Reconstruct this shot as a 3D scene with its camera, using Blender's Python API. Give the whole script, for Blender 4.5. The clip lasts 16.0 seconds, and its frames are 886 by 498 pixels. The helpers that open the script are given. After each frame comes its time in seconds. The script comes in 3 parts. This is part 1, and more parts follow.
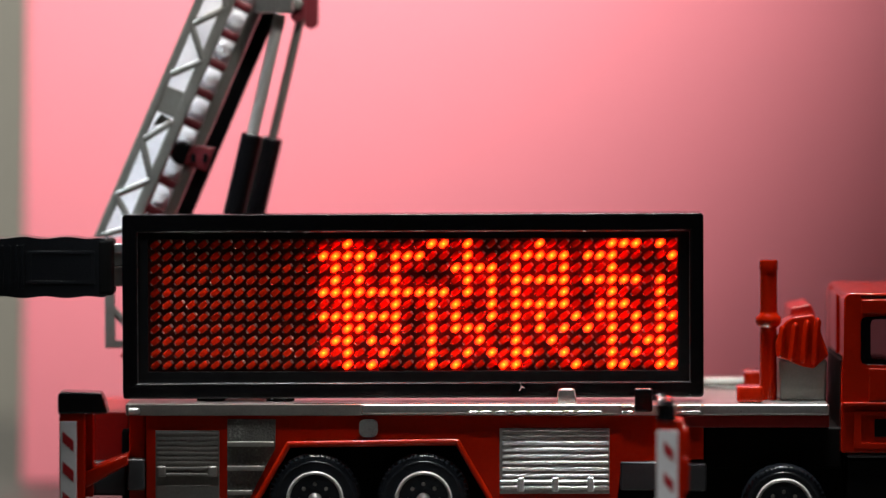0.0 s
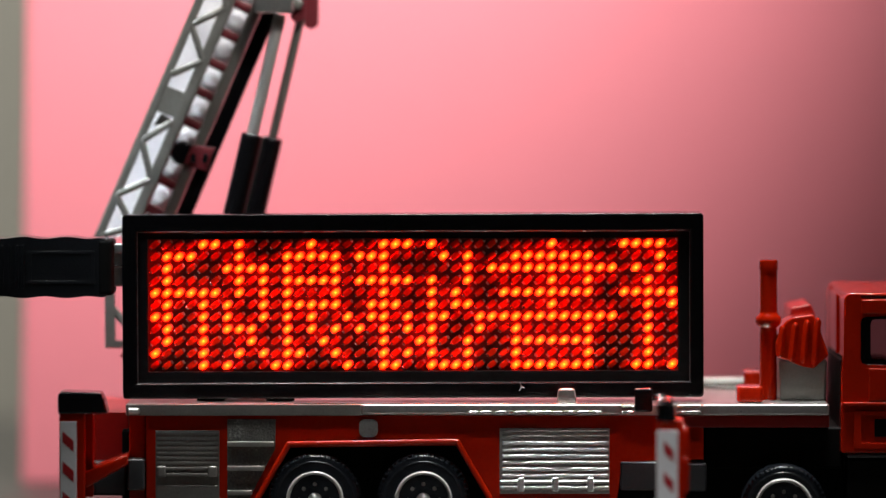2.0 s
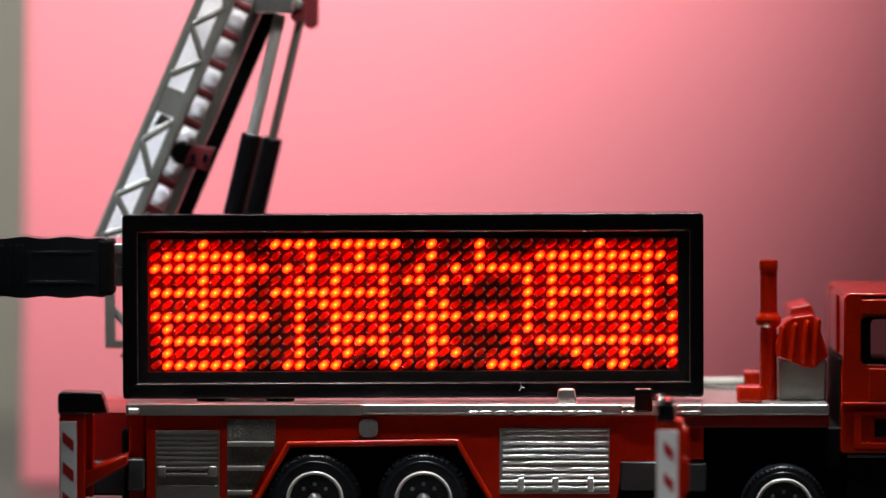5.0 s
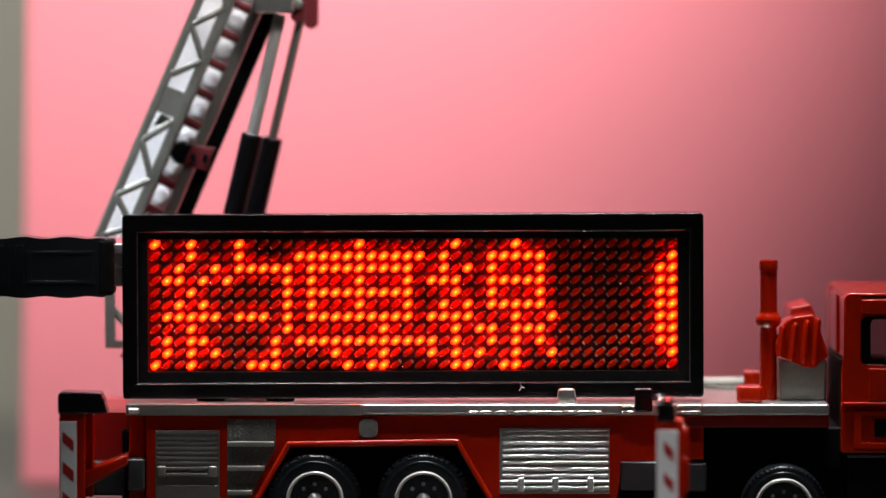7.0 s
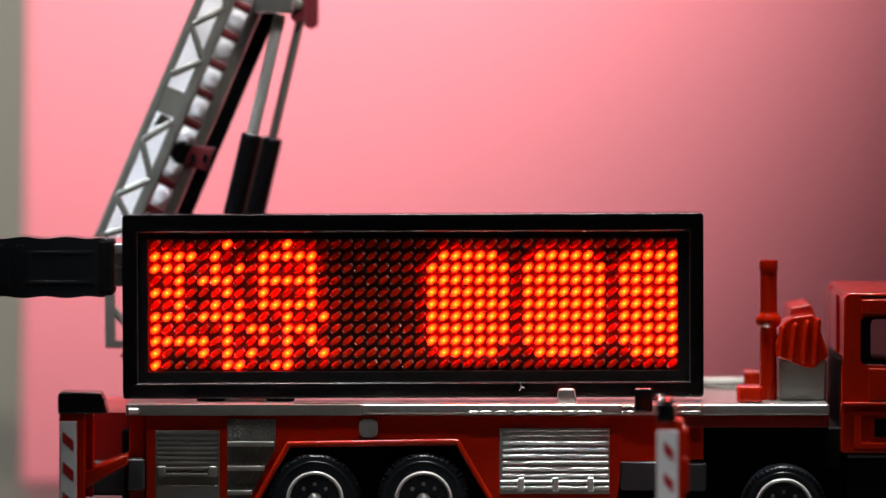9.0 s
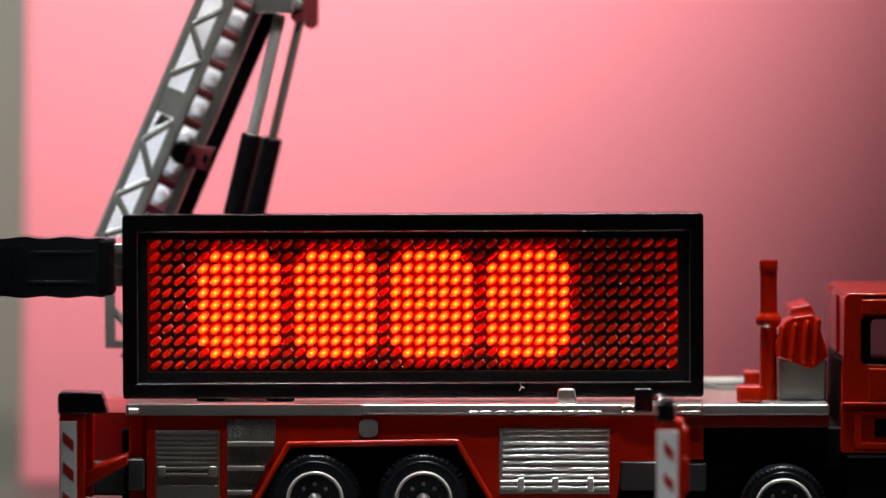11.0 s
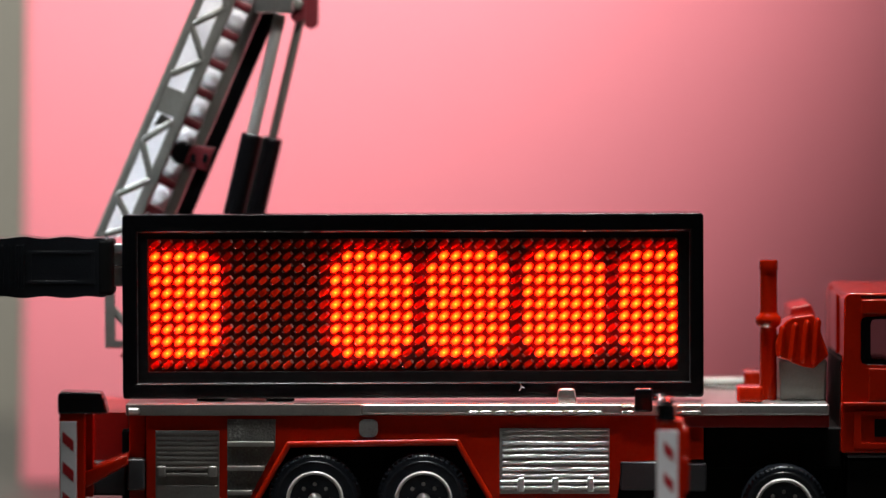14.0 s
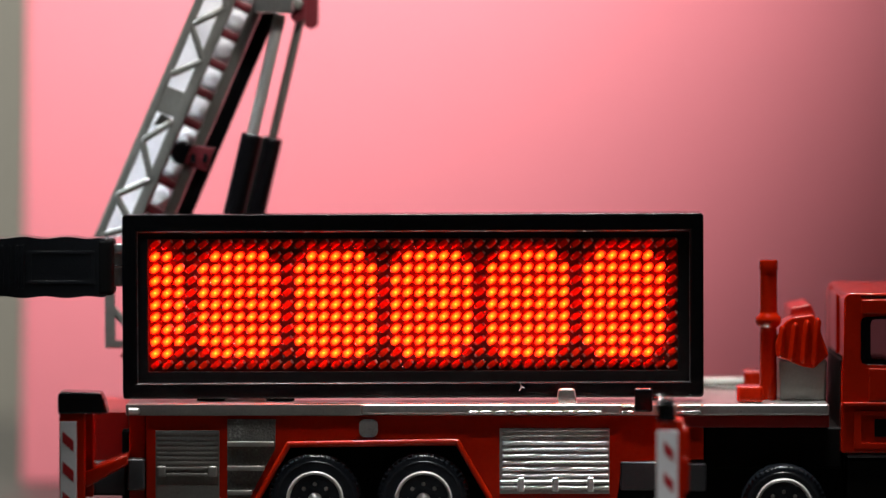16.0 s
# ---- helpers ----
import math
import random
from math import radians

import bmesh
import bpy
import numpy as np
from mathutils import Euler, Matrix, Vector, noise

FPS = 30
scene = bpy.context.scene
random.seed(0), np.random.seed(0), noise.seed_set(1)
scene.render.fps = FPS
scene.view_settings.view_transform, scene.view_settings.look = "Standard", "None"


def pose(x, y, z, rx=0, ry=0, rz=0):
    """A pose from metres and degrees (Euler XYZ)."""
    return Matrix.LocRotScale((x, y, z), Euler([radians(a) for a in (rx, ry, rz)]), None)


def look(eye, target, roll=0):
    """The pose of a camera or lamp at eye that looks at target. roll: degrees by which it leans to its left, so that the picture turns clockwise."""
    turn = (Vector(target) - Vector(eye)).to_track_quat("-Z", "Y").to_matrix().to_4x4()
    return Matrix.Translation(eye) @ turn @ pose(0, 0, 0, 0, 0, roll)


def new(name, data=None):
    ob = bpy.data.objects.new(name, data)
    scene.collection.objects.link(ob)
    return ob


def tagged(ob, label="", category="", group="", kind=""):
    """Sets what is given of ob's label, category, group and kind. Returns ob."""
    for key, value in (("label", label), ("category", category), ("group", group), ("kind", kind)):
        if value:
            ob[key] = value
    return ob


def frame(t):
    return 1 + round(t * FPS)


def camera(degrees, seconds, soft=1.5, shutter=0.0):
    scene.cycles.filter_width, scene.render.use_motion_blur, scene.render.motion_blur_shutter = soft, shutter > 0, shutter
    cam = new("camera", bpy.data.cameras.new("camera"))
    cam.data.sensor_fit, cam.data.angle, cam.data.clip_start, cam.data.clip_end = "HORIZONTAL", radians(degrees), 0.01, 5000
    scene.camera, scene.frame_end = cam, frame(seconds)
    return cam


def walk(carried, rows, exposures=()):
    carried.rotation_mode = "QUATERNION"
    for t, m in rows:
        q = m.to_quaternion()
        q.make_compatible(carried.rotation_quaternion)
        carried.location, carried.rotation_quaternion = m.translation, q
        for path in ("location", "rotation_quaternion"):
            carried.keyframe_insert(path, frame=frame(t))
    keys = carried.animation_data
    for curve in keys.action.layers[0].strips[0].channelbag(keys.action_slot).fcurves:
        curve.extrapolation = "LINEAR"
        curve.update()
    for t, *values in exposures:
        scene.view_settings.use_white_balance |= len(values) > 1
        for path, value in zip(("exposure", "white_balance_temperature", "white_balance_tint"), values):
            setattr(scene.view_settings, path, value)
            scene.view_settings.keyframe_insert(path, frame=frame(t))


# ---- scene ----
# ---- camera: on a low tripod before the toy, standing still ----
cam = camera(8.114, 16.0, soft=1.4)
cam.data.dof.use_dof = True
cam.data.dof.focus_distance = 0.9975
cam.data.dof.aperture_fstop = 9.5
EYE = pose(0, -1.0, 0.0837, 87.93, 0, 0)
walk(cam, [(0.0, EYE), (16.0, EYE)], exposures=[(0.0, 0.0), (16.0, 0.0)])

# ---- light: a dim room, a desk lamp over the table, and added fill lamps ----
world = bpy.data.worlds.new("room_air")
world.use_nodes = True
world.node_tree.nodes["Background"].inputs[0].default_value = (0.9, 0.95, 1.0, 1)
world.node_tree.nodes["Background"].inputs[1].default_value = 0.005
scene.world = world


def lamp(name, kind, m, energy, colour, **more):
    data = bpy.data.lights.new(name, kind)
    data.energy, data.color = energy, colour
    if kind == "SPOT":
        data.spot_size, data.spot_blend, data.shadow_soft_size = more["cone"], more["blend"], more["soft"]
    else:
        data.shape, data.size, data.size_y = "RECTANGLE", more["w"], more["d"]
        data.spread = more.get("spread", math.pi)
    ob = new(name, data)
    ob.matrix_world = m
    return ob


lamp("desk_lamp_light", "SPOT", look((0.053, -0.10, 0.28), (-0.051, 0.136, 0.162)), 9.4, (1.0, 0.95, 0.90),
     cone=radians(70), blend=1.0, soft=0.03)
# added narrow-beam lamp for the thin highlights on the truck's side
lamp("added_tube_light", "AREA", look((0.006, -0.17, 0.40), (0.006, -0.05, 0.0)), 0.022, (1.0, 0.98, 0.96), w=0.08, d=0.018, spread=radians(20))
# added fill lamp that brightens the ladder's pale plates
lamp("added_ladder_fill", "AREA", look((-0.15, -0.07, 0.27), (-0.053, 0.022, 0.054)), 0.0105, (0.82, 0.92, 1.0), w=0.04, d=0.03, spread=radians(16))
# added overhead lamp for top-edge highlights, its beam kept off the card
lamp("added_panel_light", "AREA", look((0.034, -0.03, 0.42), (0.034, -0.028, 0.0)), 0.20, (1.0, 0.98, 0.95), w=0.14, d=0.04, spread=radians(42))
# added lamp behind the card that brightens only the far wall
lamp("added_wall_light", "AREA", look((-0.5, 0.8, 0.95), (-0.25, 1.3, 0.1)), 13.0, (1.0, 0.97, 0.90), w=0.3, d=0.2)

# ---- materials ----


def mat(name, colour, rough=0.4, metal=0.0, vary=0.12, grain=900.0, bump=0.05, coat=0.0, wear=None, worn=0.0,
        emit=None, power=0.0, spec=0.5):
    m = bpy.data.materials.new(name)
    m.use_nodes = True
    nt = m.node_tree
    b = nt.nodes["Principled BSDF"]
    coord = nt.nodes.new("ShaderNodeTexCoord")
    fine, broad = nt.nodes.new("ShaderNodeTexNoise"), nt.nodes.new("ShaderNodeTexNoise")
    for n, s in ((fine, grain), (broad, grain / 9)):
        n.inputs["Scale"].default_value = s
        n.inputs["Detail"].default_value = 4.0
        nt.links.new(coord.outputs["Object"], n.inputs["Vector"])
    both = nt.nodes.new("ShaderNodeMath")
    both.operation = "ADD"
    nt.links.new(fine.outputs["Fac"], both.inputs[0])
    nt.links.new(broad.outputs["Fac"], both.inputs[1])
    ramp = nt.nodes.new("ShaderNodeMapRange")
    ramp.inputs["From Min"].default_value, ramp.inputs["From Max"].default_value = 0.6, 1.4
    ramp.inputs["To Min"].default_value, ramp.inputs["To Max"].default_value = 1 - vary, 1 + vary
    nt.links.new(both.outputs[0], ramp.inputs["Value"])
    tint = nt.nodes.new("ShaderNodeVectorMath")
    tint.operation = "SCALE"
    tint.inputs[0].default_value = colour
    nt.links.new(ramp.outputs[0], tint.inputs["Scale"])
    source = tint.outputs[0]
    if wear:
        chips = nt.nodes.new("ShaderNodeMapRange")
        chips.inputs["From Min"].default_value, chips.inputs["From Max"].default_value = 1.28 - worn, 1.34 - worn
        nt.links.new(both.outputs[0], chips.inputs["Value"])
        mix = nt.nodes.new("ShaderNodeMix")
        mix.data_type = "RGBA"
        nt.links.new(chips.outputs[0], mix.inputs["Factor"])
        nt.links.new(source, mix.inputs["A"])
        mix.inputs["B"].default_value = (*wear, 1)
        source = mix.outputs["Result"]
    nt.links.new(source, b.inputs["Base Color"])
    gloss = nt.nodes.new("ShaderNodeMapRange")
    gloss.inputs["To Min"].default_value, gloss.inputs["To Max"].default_value = rough * 0.8, min(1, rough * 1.2)
    nt.links.new(broad.outputs["Fac"], gloss.inputs["Value"])
    nt.links.new(gloss.outputs[0], b.inputs["Roughness"])
    b.inputs["Metallic"].default_value = metal
    b.inputs["Coat Weight"].default_value = coat
    b.inputs["Coat Roughness"].default_value = 0.08
    b.inputs["Specular IOR Level"].default_value = spec
    if bump:
        relief = nt.nodes.new("ShaderNodeBump")
        relief.inputs["Strength"].default_value, relief.inputs["Distance"].default_value = bump, 0.0003
        nt.links.new(both.outputs[0], relief.inputs["Height"])
        nt.links.new(relief.outputs[0], b.inputs["Normal"])
    if emit:
        b.inputs["Emission Color"].default_value = (*emit, 1)
        b.inputs["Emission Strength"].default_value = power
    return m


ALU = mat("satin_aluminium", (0.62, 0.62, 0.60), 0.35, 0.4, vary=0.1, grain=1800, bump=0.05)
RED = mat("red_enamel", (0.41, 0.012, 0.001), 0.25, vary=0.12, grain=1500, bump=0.03, coat=0.5, spec=0.15)
MAROON = mat("dark_red_plastic", (0.13, 0.014, 0.020), 0.42, vary=0.12, grain=1300, bump=0.05)
RED_DULL = mat("red_plastic", (0.36, 0.006, 0.004), 0.40, vary=0.12, grain=1300, bump=0.05)
SLAT = mat("ribbed_silver_paint", (0.76, 0.78, 0.80), 0.32, 0.85, vary=0.14, grain=2600, bump=0.08)
SILVER = mat("silver_paint", (0.58, 0.58, 0.56), 0.32, 0.88, vary=0.16, grain=2600, bump=0.10, wear=(0.12, 0.12, 0.12), worn=-0.02)
CAP = mat("dull_silver_cap", (0.36, 0.36, 0.35), 0.42, 0.6, vary=0.25, grain=2600, bump=0.25)
# darker grey, also the shaded copy of silver on the left deck rim
GUNMETAL = mat("dull_and_shaded_grey", (0.16, 0.155, 0.14), 0.5, 0.3, vary=0.2, grain=2400, bump=0.15)
STEEL = mat("grey_metal_paint", (0.25, 0.245, 0.225), 0.36, 0.5, vary=0.14, grain=2200, bump=0.10)
TREAD = mat("speckled_step_plate", (0.12, 0.12, 0.11), 0.6, 0.2, vary=0.5, grain=2700, bump=0.8, wear=(0.26, 0.26, 0.24), worn=0.08)
CHROME = mat("bright_metal", (0.78, 0.78, 0.78), 0.18, 1.0, vary=0.06, grain=2000, bump=0.03)
WHITE_METAL = mat("pale_silver_plastic", (0.93, 0.93, 0.97), 0.30, 0.0, vary=0.08, grain=1600, bump=0.05)
BLACK = mat("black_plastic", (0.005, 0.005, 0.006), 0.2, vary=0.2, grain=2400, bump=0.05)
CASE = mat("black_badge_plastic", (0.003, 0.003, 0.0035), 0.19, vary=0.2, grain=4000, bump=0.03, wear=(0.03, 0.03, 0.03), worn=-0.12, spec=0.28)
RUBBER = mat("black_rubber", (0.007, 0.009, 0.012), 0.24, vary=0.3, grain=3000, bump=0.12, spec=0.4)
MOULD = mat("black_cable_rubber", (0.008, 0.009, 0.011), 0.30, vary=0.2, grain=2500, bump=0.12)
GREY_BOX = mat("dark_grey_plastic", (0.035, 0.038, 0.042), 0.4, vary=0.2, grain=2400, bump=0.08)
CHASSIS = mat("black_chassis_plastic", (0.004, 0.004, 0.004), 0.6, vary=0.2, grain=2000, bump=0.05, spec=0.1)
WHITE = mat("white_paint", (0.72, 0.74, 0.76), 0.4, vary=0.08, grain=1800, bump=0.04)
STRIPE = mat("red_stripe_paint", (0.36, 0.012, 0.018), 0.4, vary=0.1, grain=1800, bump=0.04)
PINK = mat("pink_card", (0.86, 0.27, 0.325), 0.85, vary=0.02, grain=900, bump=0.02, spec=0.2)
TABLE = mat("grey_tabletop", (0.036, 0.036, 0.034), 0.45, vary=0.15, grain=300, bump=0.05)
DARK_WALL = mat("dark_unseen_wall", (0.10, 0.10, 0.10), 0.9, vary=0.05, grain=60, bump=0.1)
PLASTER = mat("grey_plaster", (0.42, 0.41, 0.36), 0.9, vary=0.05, grain=60, bump=0.1)
WOOD_FLOOR = mat("brown_floor", (0.16, 0.11, 0.07), 0.5, vary=0.2, grain=20, bump=0.05)
# red glow of the lit dots is put into board, chip and solder colours
BOARD = mat("board_with_red_glow", (0.085, 0.004, 0.001), 0.45, vary=0.2, grain=2500, bump=0.05)
CHIP = mat("unlit_led_red_glow", (0.82, 0.025, 0.003), 0.5, vary=0.15, grain=3000, bump=0.03, spec=0.1)
SOLDER = mat("solder_red_glow", (0.85, 0.50, 0.42), 0.28, 1.0, vary=0.1, grain=4000, bump=0.1)
LIT = mat("lit_led_resin", (0.3, 0.02, 0.01), 0.4, vary=0.05, bump=0, emit=(1.0, 0.0062, 0.0003), power=23)
GLOW = mat("lit_led_heart", (0.3, 0.03, 0.01), 0.4, vary=0.05, bump=0, emit=(1.0, 0.0145, 0.0005), power=23)
CORE = mat("lit_led_die", (0.3, 0.05, 0.01), 0.4, vary=0.05, bump=0, emit=(1.0, 0.050, 0.0025), power=20)
GLASS = bpy.data.materials.new("window_plastic")
GLASS.use_nodes = True
_g = GLASS.node_tree.nodes["Principled BSDF"]
_g.inputs["Base Color"].default_value = (0.55, 0.55, 0.55, 1)
_g.inputs["Transmission Weight"].default_value, _g.inputs["Roughness"].default_value = 1.0, 0.03
_g.inputs["IOR"].default_value = 1.3
# paler black whose tone stands in for the bright line along case edges
EDGE_GLINT = mat("black_edge_glint", (0.05, 0.052, 0.056), 0.3, vary=0.3, grain=2500, bump=0.05, spec=0.7)
BEZEL = mat("matt_black_bezel", (0.004, 0.004, 0.0045), 0.55, vary=0.2, grain=4000, bump=0.04, spec=0.1)
DUST = mat("dust_fibre", (0.5, 0.5, 0.5), 0.8, bump=0)

# ---- building helpers; all shapes are drawn in millimetres ----
MM = 0.001
BASE = {}


def thing(name, x, y, z, label, category, group="", kind=""):
    ob = new(name)
    ob.location = (x * MM, y * MM, z * MM)
    ob.empty_display_size = 0.005
    BASE[ob.name] = Vector((x, y, z))
    return tagged(ob, label, category, group, kind)


def solid(name, bm, material, origin=(0, 0, 0), angle=32):
    bmesh.ops.recalc_face_normals(bm, faces=bm.faces)
    me = bpy.data.meshes.new(name)
    for v in bm.verts:
        v.co = (v.co - Vector(origin)) * MM
    bm.to_mesh(me)
    bm.free()
    for mtl in material if isinstance(material, (list, tuple)) else [material]:
        me.materials.append(mtl)
    me.shade_smooth()
    # large faces lead the shading, so that bevels read as narrow rounded edges
    lead = [Vector((0, 0, 0)) for _ in me.vertices]
    for p in me.polygons:
        for i in p.vertices:
            lead[i] += p.normal * p.area
    limit = math.cos(radians(angle + 18))
    normals = []
    for p in me.polygons:
        for i in p.vertices:
            n = lead[i].normalized() if lead[i].length > 0 else p.normal
            normals.append(n if n.dot(p.normal) > limit else p.normal)
    me.normals_split_custom_set(normals)
    return me


def part(name, bm, material, parent, label="", angle=32):
    base = BASE[parent.name]
    ob = new(name, solid(name, bm, material, base, angle))
    ob.parent = parent
    BASE[ob.name] = base
    return tagged(ob, label)


def setting(name, bm, material, label, category):
    return tagged(new(name, solid(name, bm, material)), label, category, kind="structure")


def soften(bm, edges, offset, segments=2):
    if offset > 0:
        bmesh.ops.bevel(bm, geom=edges, offset=offset, segments=segments, profile=0.6, affect="EDGES", clamp_overlap=True)


def box(bm, x0, x1, y0, y1, z0, z1, r=0.25, seg=2):
    vs = [bm.verts.new((x, y, z)) for x in (x0, x1) for y in (y0, y1) for z in (z0, z1)]
    quads = ((0, 1, 3, 2), (4, 6, 7, 5), (0, 4, 5, 1), (2, 3, 7, 6), (0, 2, 6, 4), (1, 5, 7, 3))
    fs = [bm.faces.new([vs[i] for i in q]) for q in quads]
    soften(bm, list({e for f in fs for e in f.edges}), r, seg)
    return bm


def prism(bm, pts, y0, y1, r=0.2, seg=2):
    """A plate with the outline pts in x and z, from y0 to y1."""
    a = [bm.verts.new((x, y0, z)) for x, z in pts]
    b = [bm.verts.new((x, y1, z)) for x, z in pts]
    fs = [bm.faces.new(a), bm.faces.new(b[::-1])]
    n = len(pts)
    for i in range(n):
        fs.append(bm.faces.new((a[i], b[i], b[(i + 1) % n], a[(i + 1) % n])))
    soften(bm, list({e for f in fs for e in f.edges}), r, seg)
    return bm


def turned(bm, profile, p0, axis, seg=32):
    """Rings of (distance along axis, radius) round the axis from p0."""
    axis = Vector(axis).normalized()
    side = axis.orthogonal().normalized()
    up = axis.cross(side)
    rings = []
    for d, r in profile:
        c = Vector(p0) + axis * d
        rings.append([bm.verts.new(c + (side * math.cos(k * math.tau / seg) + up * math.sin(k * math.tau / seg)) * max(r, 0.001))
                      for k in range(seg)])
    for a, b in zip(rings, rings[1:]):
        for k in range(seg):
            bm.faces.new((a[k], a[(k + 1) % seg], b[(k + 1) % seg], b[k]))
    bm.faces.new(rings[0])
    bm.faces.new(rings[-1])
    return bm


def rod(bm, p0, p1, r, seg=20, bev=0.15):
    d = Vector(p1) - Vector(p0)
    n = d.length
    return turned(bm, [(0, r - bev), (bev, r), (bev + 0.2, r), (n - bev - 0.2, r), (n - bev, r), (n, r - bev)], p0, d, seg)


def bar(bm, p0, p1, w, d, r=0.12, seg=1):
    """A flat bar between two points (x, y, z): w wide across the x-z plane and d deep in y."""
    p0, p1 = Vector(p0), Vector(p1)
    along = (p1 - p0)
    side = Vector((along.z, 0, -along.x)).normalized() * (w / 2)
    deep = Vector((0, d / 2, 0))
    vs = [bm.verts.new(p + s * side + t * deep) for p in (p0, p1) for s in (-1, 1) for t in (-1, 1)]
    quads = ((0, 1, 3, 2), (4, 6, 7, 5), (0, 4, 5, 1), (2, 3, 7, 6), (0, 2, 6, 4), (1, 5, 7, 3))
    fs = [bm.faces.new([vs[i] for i in q]) for q in quads]
    soften(bm, list({e for f in fs for e in f.edges}), r, seg)
    return bm


def ring(bm, outer, inner, y0, y1, r=0.15, round_by=0.0):
    """A rectangular frame: outer and inner are (x0, x1, z0, z1)."""
    loops = []
    for (x0, x1, z0, z1) in (outer, inner):
        for y in (y0, y1):
            loops.append([bm.verts.new((x, y, z)) for x, z in ((x0, z0), (x1, z0), (x1, z1), (x0, z1))])
    of, ob, nf, nb = loops
    fs = []
    for k in range(4):
        j = (k + 1) % 4
        fs += [bm.faces.new((of[k], of[j], nf[j], nf[k])), bm.faces.new((ob[k], nb[k], nb[j], ob[j])),
               bm.faces.new((of[k], ob[k], ob[j], of[j])), bm.faces.new((nf[k], nf[j], nb[j], nb[k]))]
    outline = of + ob
    corner = [e for f in fs for e in f.edges if abs(e.verts[0].co.y - e.verts[1].co.y) > 1e-6 and e.verts[0] in outline]
    soften(bm, list(set(corner)), max(r, round_by), 4)
    bm.normal_update()
    rim = [e for e in bm.edges if all(abs(v.co.y - y0) < 1e-6 for v in e.verts) and len(e.link_faces) == 2
           and min(abs(f.normal.y) for f in e.link_faces) < 0.5]
    soften(bm, rim, r, 3)
    return bm


def slab(bm, pts, thick):
    """A thin four-cornered plate through the points pts, thick deep in y."""
    a = [bm.verts.new(p) for p in pts]
    b = [bm.verts.new((p[0], p[1] + thick, p[2])) for p in pts]
    bm.faces.new(a)
    bm.faces.new(b[::-1])
    for k in range(4):
        bm.faces.new((a[k], b[k], b[(k + 1) % 4], a[(k + 1) % 4]))
    return bm


def rounded(x0, x1, z0, z1, r, n=5):
    """The outline of a rectangle with round corners."""
    pts = []
    for cx, cz, a in ((x1 - r, z1 - r, 0), (x0 + r, z1 - r, 90), (x0 + r, z0 + r, 180), (x1 - r, z0 + r, 270)):
        for k in range(n + 1):
            t = radians(a + 90 * k / n)
            pts.append((cx + r * math.cos(t), cz + r * math.sin(t)))
    return pts


def B():
    return bmesh.new()


# ---- the room ----
setting("floor", box(B(), -1500, 1500, -1700, 1300, -770, -750, 0), WOOD_FLOOR, "brown floor of a dim room", "floor")
# ceiling and the three unseen walls are kept dark to limit bounced light
setting("ceiling", box(B(), -1500, 1500, -1700, 1300, 1650, 1670, 0), DARK_WALL, "unseen ceiling, kept dark to cut bounced light", "ceiling")
setting("wall_north", box(B(), -1500, 1500, 1300, 1320, -750, 1650, 0), PLASTER, "plain grey plaster wall behind the table", "wall")
setting("wall_south", box(B(), -1500, 1500, -1720, -1700, -750, 1650, 0), DARK_WALL, "unseen wall, kept dark to cut bounced light", "wall")
setting("wall_west", box(B(), -1520, -1500, -1700, 1300, -750, 1650, 0), DARK_WALL, "unseen wall, kept dark to cut bounced light", "wall")
setting("wall_east", box(B(), 1500, 1520, -1700, 1300, -750, 1650, 0), DARK_WALL, "unseen wall, kept dark to cut bounced light", "wall")

table = thing("table", 0, 0, -750, "grey table with a smooth matt top", "table")
part("tabletop", box(B(), -600, 600, -330, 333, -25, 0, 2), TABLE, table)
for lx in (-560, 560):
    for ly in (-290, 250):
        part("leg", box(B(), lx - 20, lx + 20, ly - 20, ly + 20, -750, -25.2, 2), GREY_BOX, table)

card = thing("backdrop_card", 0, 136, 0, "plain matt pink card standing upright on the table behind the toy", "backdrop")
part("sheet", prism(B(), [(-76.82, 0.05), (330, 0.05), (330, 230), (-73.63, 230)], 136, 138, 0.3), PINK, card)
part("foot", prism(B(), [(-76.3, 0.02), (320, 0.02), (320, 2.2), (-76.3, 2.2)], 138.05, 160, 0.3), PINK, card)

# ---- the toy fire truck ----
TY = -6.5
truck = thing("toy_fire_truck", 0, 18, 0, "red die-cast toy fire truck with silver deck and raised ladder", "toy truck")
DECK = 23.01
deck = part("deck", box(B(), -50.53, 61.5, -7, 43, 21.34, DECK, 0.08, 1), SILVER, truck, "worn silver deck plate")
part("deck_rail", box(B(), 42.85, 51.78, 37.5, 42.6, DECK + 0.02, DECK + 1.7, 0.8), STEEL, deck)
part("seam_strip", box(B(), -23.78, 28.47, -5.4, -5.0, DECK + 0.01, DECK + 0.12, 0.03), CHASSIS, deck)
part("deck_rim", box(B(), -12.95, 28.23, -8.0, -7.02, 21.52, 23.14, 0.36, 3), SILVER, deck)
part("deck_rim", box(B(), 37.85, 41, -8.0, -7.02, 21.52, 23.14, 0.36, 3), SILVER, deck)
part("deck_rim", box(B(), 41.18, 61.32, -8.1, -7.02, 21.34, 23.14, 0.4, 3), SILVER, deck)
# left rim lies outside the highlight: its dimness is put into the paint
part("deck_rim", box(B(), -50.35, -13.13, -7.5, -7.02, 21.25, 23.07, 0.12), GUNMETAL, deck)

# broken bright line along the worn rim, built from chrome slivers
random.seed(5)
u = 4.0
